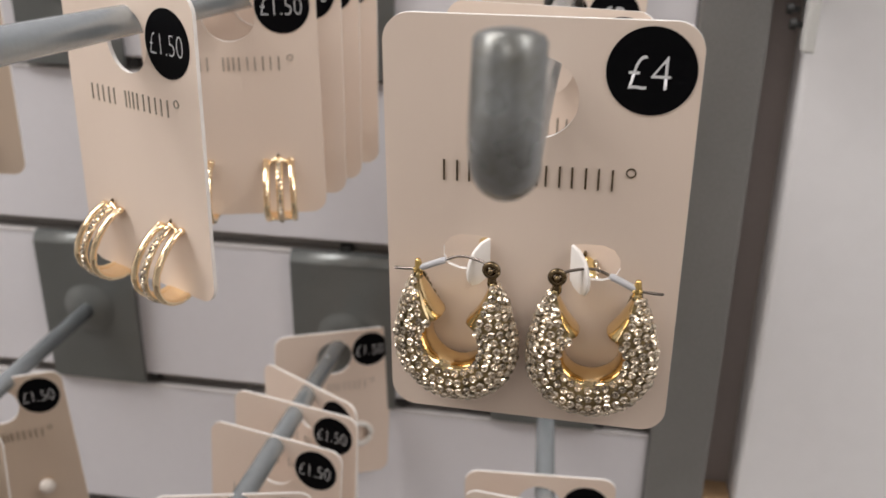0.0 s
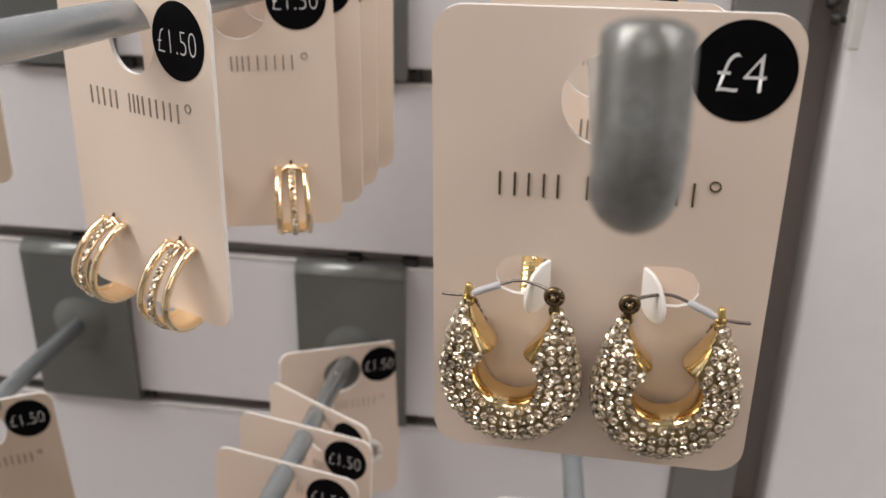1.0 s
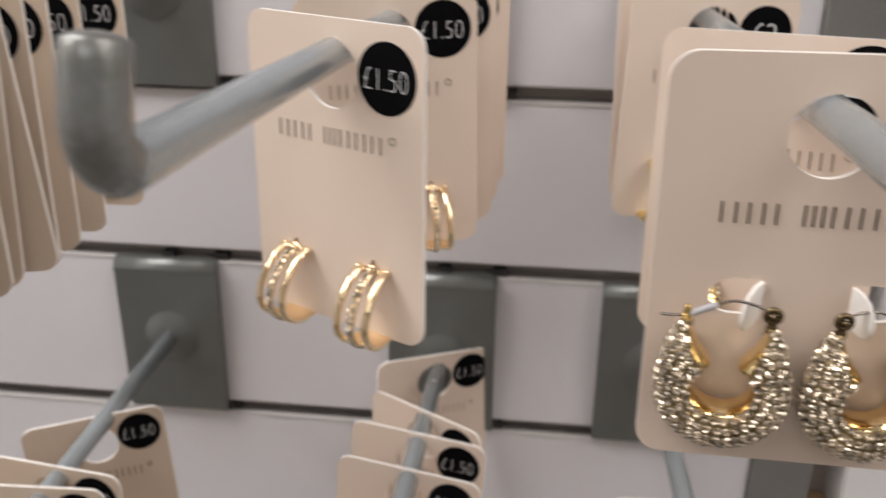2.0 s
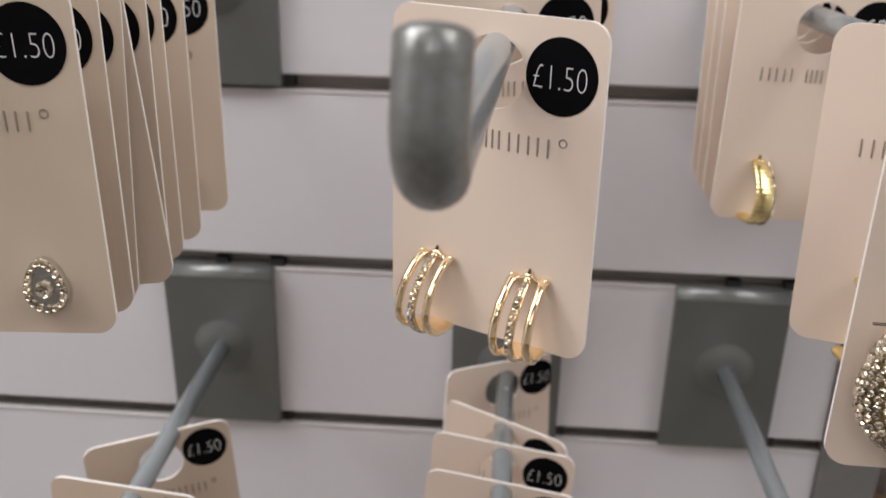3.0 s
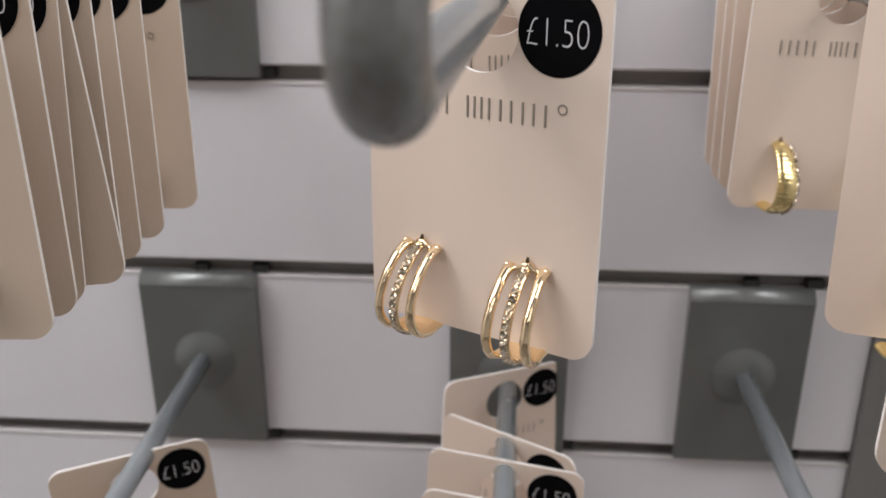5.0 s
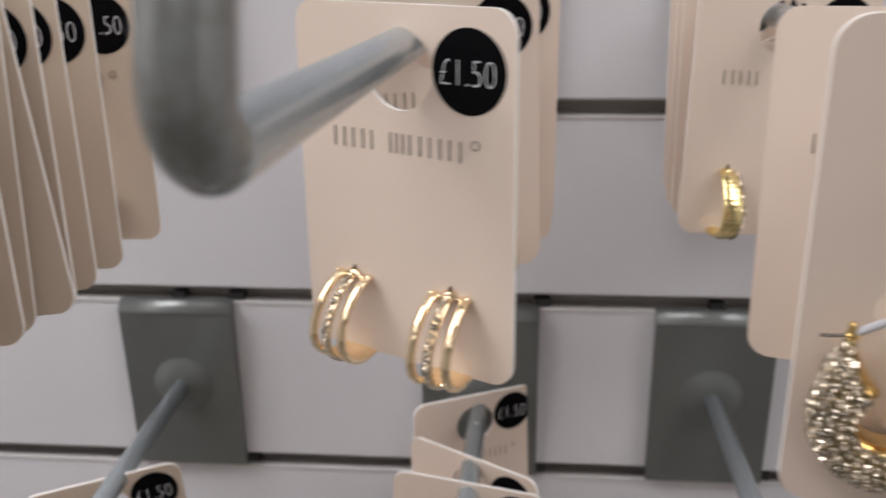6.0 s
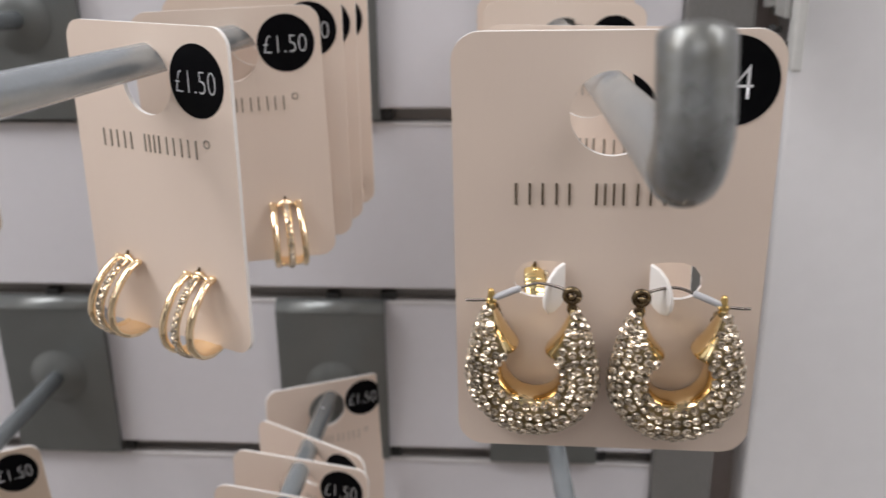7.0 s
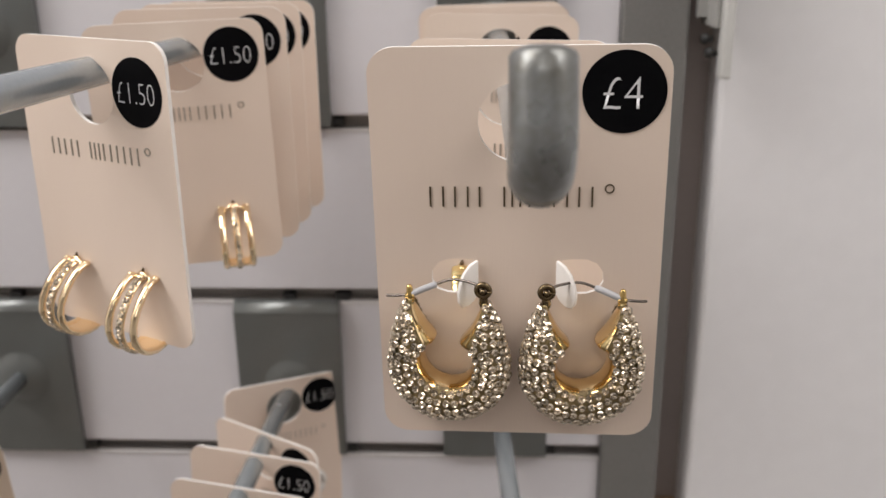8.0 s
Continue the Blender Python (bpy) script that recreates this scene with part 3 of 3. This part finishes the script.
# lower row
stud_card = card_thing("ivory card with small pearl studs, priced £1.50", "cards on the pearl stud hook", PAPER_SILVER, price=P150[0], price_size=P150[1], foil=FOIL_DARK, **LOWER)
pearl_stud(stud_card, -11, -14)
pearl_stud(stud_card, 11, -14)
stud_card.matrix_basis = pose(-0.2152, 0.2799, 1.2815, 0, -3.2, 24.9)
copy_thing(stud_card, pose(-0.2176, 0.2475, 1.2833, 0, 3.1, -3.8))
copy_thing(stud_card, pose(-0.2178, 0.2350, 1.2838, 0, 1.5, 5.0))
clear_card = card_thing("cream card with clear hoop earrings, fanned on its hook", "cards on the clear hoop hook", PAPER, price=P150[0], price_size=P150[1], foil=FOIL, **LOWER)
clear_hoop(clear_card, -11, -14)
clear_hoop(clear_card, 11, -14)
clear_card.matrix_basis = pose(-0.0986, 0.3330, 1.2866, 0, 2.2, 28.9)
for x, y, z, ry, rz in ((-0.0977, 0.2957, 1.2843, 1.3, -29.0), (-0.0989, 0.2803, 1.2848, 2.8, -9.7), (-0.0997, 0.2595, 1.2846, 3.9, -8.0), (-0.1000, 0.2255, 1.2850, 0.5, 14.0)):
    copy_thing(clear_card, pose(x, y, z, 0, ry, rz))
plain_card = card_thing("cream card with small studs and a round black sticker", "cards on the plain stud hook", PAPER, price="", price_size=(6, 5), foil=FOIL, **SMALL)
pearl_stud(plain_card, -11, -14)
pearl_stud(plain_card, 11, -14)
plain_card.matrix_basis = pose(-0.0065, 0.2585, 1.2815, 0, -1.0, 2.5)
copy_thing(plain_card, pose(-0.0068, 0.2440, 1.2815, 0, 2.0, -4.0))


# ---- crystal hoops on the large card ----
def slot_loop(sign):
    """A hole with a rounded outer end and a straight fold edge."""
    pts = [(8.2, -1.2), (10.5, -0.9), (13.8, -0.9), (15.8, -1.7), (17.1, -3.6), (17.2, -5.6), (16.2, -7.5), (14.0, -8.3), (10.5, -8.4), (8.2, -8.2)]
    return [(sign * x, z) for x, z in pts]


crystal_card = card_thing("large cream card with two crystal-covered gold hoops, priced £4", "cards on the crystal hoop hook", PAPER, w=56.8, h=82.6, hole=(0, 26.9, 7.6),
                          lab_at=(19.7, 32.6), lab_r=7.8, price="£4", price_size=(7.3, 6.0), brand_z=12.2, brand_x=-0.8, brand_w=32.4, brand_h=4.1,
                          foil=FOIL_DARK, slots=(slot_loop(-1), slot_loop(1)), radius=5.2)
crystal_card.matrix_basis = pose(-0.0088, 0.1692, 1.4352, 2.5, -0.6, -2.3)
crystal_card["label"] = "large cream card with two crystal-covered gold hoops, priced £4"

# half of the hoop as cross sections: inner x, z, outer x, z, half depth
HALF = [(5.2 * math.sin(radians(a)), 2.0 - 5.2 * math.cos(radians(a)), 12.2 * math.sin(radians(a)), 0.1 - 11.8 * math.cos(radians(a)), 3.9) for a in (0, 22, 45, 68, 90)]
HALF += [(5.0, 3.6, 12.0, 3.0, 3.9), (4.0, 5.2, 11.6, 5.0, 3.85), (2.6, 6.2, 11.2, 6.6, 3.8), (3.2, 7.2, 10.8, 8.2, 3.6), (4.6, 9.0, 10.2, 10.0, 3.1), (5.8, 11.2, 9.4, 11.7, 2.4), (6.7, 13.2, 8.6, 13.4, 1.5), (7.0, 14.6, 8.0, 14.8, 0.9)]
RIGHT = smooth_line(HALF, 6)
RIGHT = [(a, b, c, d, e * 1.1) for a, b, c, d, e in RIGHT]
HOOP = [(-a, b, -c, d, e) for a, b, c, d, e in RIGHT[::-1]] + RIGHT[1:]


def hoop_surface(u, th):
    """Place and outward normal on the hoop's skin; u runs along it, th goes round it from outside (0) over the front (90) to inside (180)."""
    f = u * (len(HOOP) - 1)
    i = min(int(f), len(HOOP) - 2)
    ix, iz, ox, oz, b = lerp(HOOP[i], HOOP[i + 1], f - i)
    out = Vector((ox - ix, 0, oz - iz))
    a = out.length / 2
    out.normalize()
    ca, sa = math.cos(radians(th)), math.sin(radians(th))
    pa, pb = (ca, sa) if ca >= 0 else (-abs(ca) ** 0.6, math.copysign(abs(sa) ** 0.85, sa))
    p = Vector(((ix + ox) / 2, 0, (iz + oz) / 2)) + out * (a * pa) + Vector((0, -b * pb, 0))
    n = (out * (ca / a) + Vector((0, -sa / b, 0))).normalized()
    return p * MM, n


def rim(u):
    """Where the stones end and the polished inner face begins, in degrees round the hoop."""
    s = abs(u - 0.5)
    return 132 if s < 0.17 else 120 if s < 0.27 else 112


def crystal_hoop(parent, cx, cz, flip, twist):
    bm = bmesh.new()
    rings = [[bm.verts.new(hoop_surface(k / 90, th)[0]) for th in range(0, 360, 15)] for k in range(91)]
    for r0, r1 in zip(rings, rings[1:]):
        for k in range(24):
            bm.faces.new((r0[k], r0[(k + 1) % 24], r1[(k + 1) % 24], r1[k]))
    bm.faces.new(rings[0])
    bm.faces.new(rings[-1])
    er = part("earring", bm, PAVE, parent, "antique gold hoop earring covered in clear crystals", smooth=True)
    er.matrix_local = pose(cx * MM, -0.0050, cz * MM, 0, 0, twist)
    # polished inner face
    bm = bmesh.new()
    rows = []
    for k in range(9, 64):
        u = 0.03 + 0.94 * (k - 9) / 54
        row = []
        for th in (rim(u), 146, 168, 194, 218, 236):
            p, n = hoop_surface(u, th)
            row.append(bm.verts.new(p + n * 0.00012))
        rows.append(row)
    for r0, r1 in zip(rows, rows[1:]):
        for k in range(5):
            bm.faces.new((r0[k], r0[k + 1], r1[k + 1], r1[k]))
    part("inner_face", bm, GOLD_PALE, er, "polished gold inner face", smooth=True)
    # hinge and catch on the two tips
    hx, kx = 7.3 * flip, -7.6 * flip
    bm = bmesh.new()
    ring = [(hx * MM + 1.25 * MM * math.cos(a), -0.0006, 17.4 * MM + 1.25 * MM * math.sin(a)) for a in (2 * math.pi * k / 18 for k in range(18))]
    sweep(bm, ring + ring[:1], [0.0006] * 19, (0, 1, 0), 10, False)
    for dy in (-0.0012, 0.0012):
        g = bmesh.ops.create_uvsphere(bm, u_segments=10, v_segments=6, radius=0.00065)
        bmesh.ops.translate(bm, verts=g["verts"], vec=(hx * MM, dy, 17.4 * MM))
    sweep(bm, [(hx * MM, 0, 14.4 * MM), (hx * MM, 0, 16.4 * MM)], [0.0010, 0.0008], (0, 1, 0), 10)
    part("hinge", bm, GUNMETAL, er, "dark worn hinge", smooth=True)
    bm = bmesh.new()
    sweep(bm, [(kx * MM, 0, 14.2 * MM), (kx * MM, 0, 15.8 * MM), (kx * 1.01 * MM, 0, 16.9 * MM)], [0.0009, 0.0008, 0.00065], (0, 1, 0), 10)
    box(bm, kx * MM - 0.0009, -0.0007, 14.8 * MM, kx * MM + 0.0009, 0.0007, 15.6 * MM)
    part("catch", bm, GOLD_OLD, er, "small gold catch", smooth=True)
    arc = smooth_line([(hx, 0.4, 17.4), (hx - 3.0 * flip, 1.6, 18.0), (hx - 7.0 * flip, 2.2, 18.1), (hx - 11.0 * flip, 1.0, 16.9), (kx, -0.2, 15.5), (kx - 2.6 * flip, -0.4, 15.1), (kx - 4.6 * flip, -0.4, 15.0)], 5)
    part("ear_wire", sweep(bmesh.new(), [Vector(p) * MM for p in arc], [0.00030] * len(arc), (0, 1, 0), 8), WIRE, er, "thin dark steel ear wire", smooth=True)
    sl = [Vector(p) * MM for p in arc[14:20]]
    part("sleeve", sweep(bmesh.new(), sl, [0.00070] * len(sl), (0, 1, 0), 10), SLEEVE, er, "milky plastic sleeve on the wire", smooth=True)
    return er


def fold_tab(parent, sign):
    """The cut-out flap, folded forward out of the card beside the hinge."""
    loop = [(0, 0), (2.0, -0.4), (4.0, -1.6), (5.5, -3.4), (6.2, -5.4), (5.9, -7.2), (4.7, -8.6), (2.8, -9.0), (1.1, -8.4), (0, -7.2)]
    bm = sheet([[(x, z) for x, z in loop]], 0.95)
    rim = [e for e in bm.edges if len(e.link_faces) == 2 and e.calc_face_angle(0) > 1.0]
    bmesh.ops.bevel(bm, geom=rim, offset=0.28, segments=2, affect="EDGES", profile=0.5)
    for v in bm.verts:
        u, d, w = v.co
        v.co = (sign * (8.2 + u * 0.80 - 0.03 * u * u - d * 0.6) * MM, (-u * 0.62 - d * 0.7) * MM, (-1.0 + w - 0.12 * u) * MM)
    part("fold_tab", bm, PAPER_CORE, parent, "pale folded card tab", smooth=True)


HOOPS = [crystal_hoop(crystal_card, -13.75, -22.4, 1, -7), crystal_hoop(crystal_card, 13.05, -22.8, -1, 4)]
for s in (-1, 1):
    fold_tab(crystal_card, s)

# ---- pieces: crystals on the hoops ----
GEM_MESH = mesh_of("crystal", gem(0.00087, 0.00060), CRYSTAL)
ROW_TH, reach, last = [], 0.0, hoop_surface(0.3, -98)[0]
for th in range(-98, 133):
    here = hoop_surface(0.3, th)[0]
    reach += (here - last).length
    last = here
    if reach >= 0.00156 * len(ROW_TH):
        ROW_TH.append(th)
for er in HOOPS:
    rest = bmesh.new()
    count = 0
    for row, th in enumerate(ROW_TH):
        u, k = 0.03, 0
        length = 0.0
        last = hoop_surface(0.03, th)[0]
        target = 0.00088 * (row % 2) + random.uniform(0, 0.0005)
        while u < 0.97:
            u += 0.0015
            p, n = hoop_surface(u, th)
            length += (p - last).length
            last = p
            f = u * (len(HOOP) - 1)
            b = HOOP[min(int(f), len(HOOP) - 1)][4]
            if length < target or (b < 2.6 and row % 2) or th > rim(u) - 2:
                continue
            target += 0.00178
            k += 1
            jit = Vector((random.uniform(-1, 1), random.uniform(-1, 1), random.uniform(-1, 1))) * 0.00014
            n = (n + Vector((random.uniform(-1, 1), random.uniform(-1, 1), random.uniform(-1, 1))) * 0.2).normalized()
            if th >= 15 and count < 150:
                count += 1
                g = new("crystal", GEM_MESH)
                g.parent = er
                g.matrix_local = Matrix.Translation(p + jit) @ Vector((0, -1, 0)).rotation_difference(n).to_matrix().to_4x4() @ pose(0, 0, 0, 0, random.uniform(0, 45), 0)
            else:
                add_gem(rest, p + jit, n, 0.00087, 0.00060, random.uniform(0, 45))
    tagged(part("pave_filling", rest, CRYSTAL_SET, er, "further clear crystals on the hoop"), kind="stuff")

# ---- pieces: slats and groove inserts of the wall ----
SX0, SX1 = -1.2, 0.0343
bm = block(SX0, SLAT_Y, 0, SX1, 0.3895, PITCH - 0.006, bevel=0.0006)
slat_mesh = mesh_of("slat", bm, SLAT)
bm = bmesh.new()
box(bm, SX0, SLAT_Y + 0.0062, -0.0045, SX1, SLAT_Y + 0.0105, 0.0045)
box(bm, SX0, SLAT_Y + 0.0017, -0.0034, SX1, SLAT_Y + 0.0085, -0.0022)
insert_mesh = mesh_of("groove_insert", bm, GROOVE)
bm = bmesh.new()
box(bm, SX0, SLAT_Y - 0.0003, -0.0036, SX1, SLAT_Y + 0.0016, -0.0027)
box(bm, SX0, SLAT_Y + 0.0010, 0.0026, SX1, SLAT_Y + 0.0085, 0.0032)
lip_mesh = mesh_of("insert_lip", bm, LIP)
for k in range(-18, 22):
    z = GROOVE_Z + k * PITCH
    for name, me, dz in (("slat", slat_mesh, 0.003), ("groove_insert", insert_mesh, 0), ("insert_lip", lip_mesh, 0)):
        ob = new(name, me)
        ob.parent = north
        ob.location = (0, 0, z + dz)
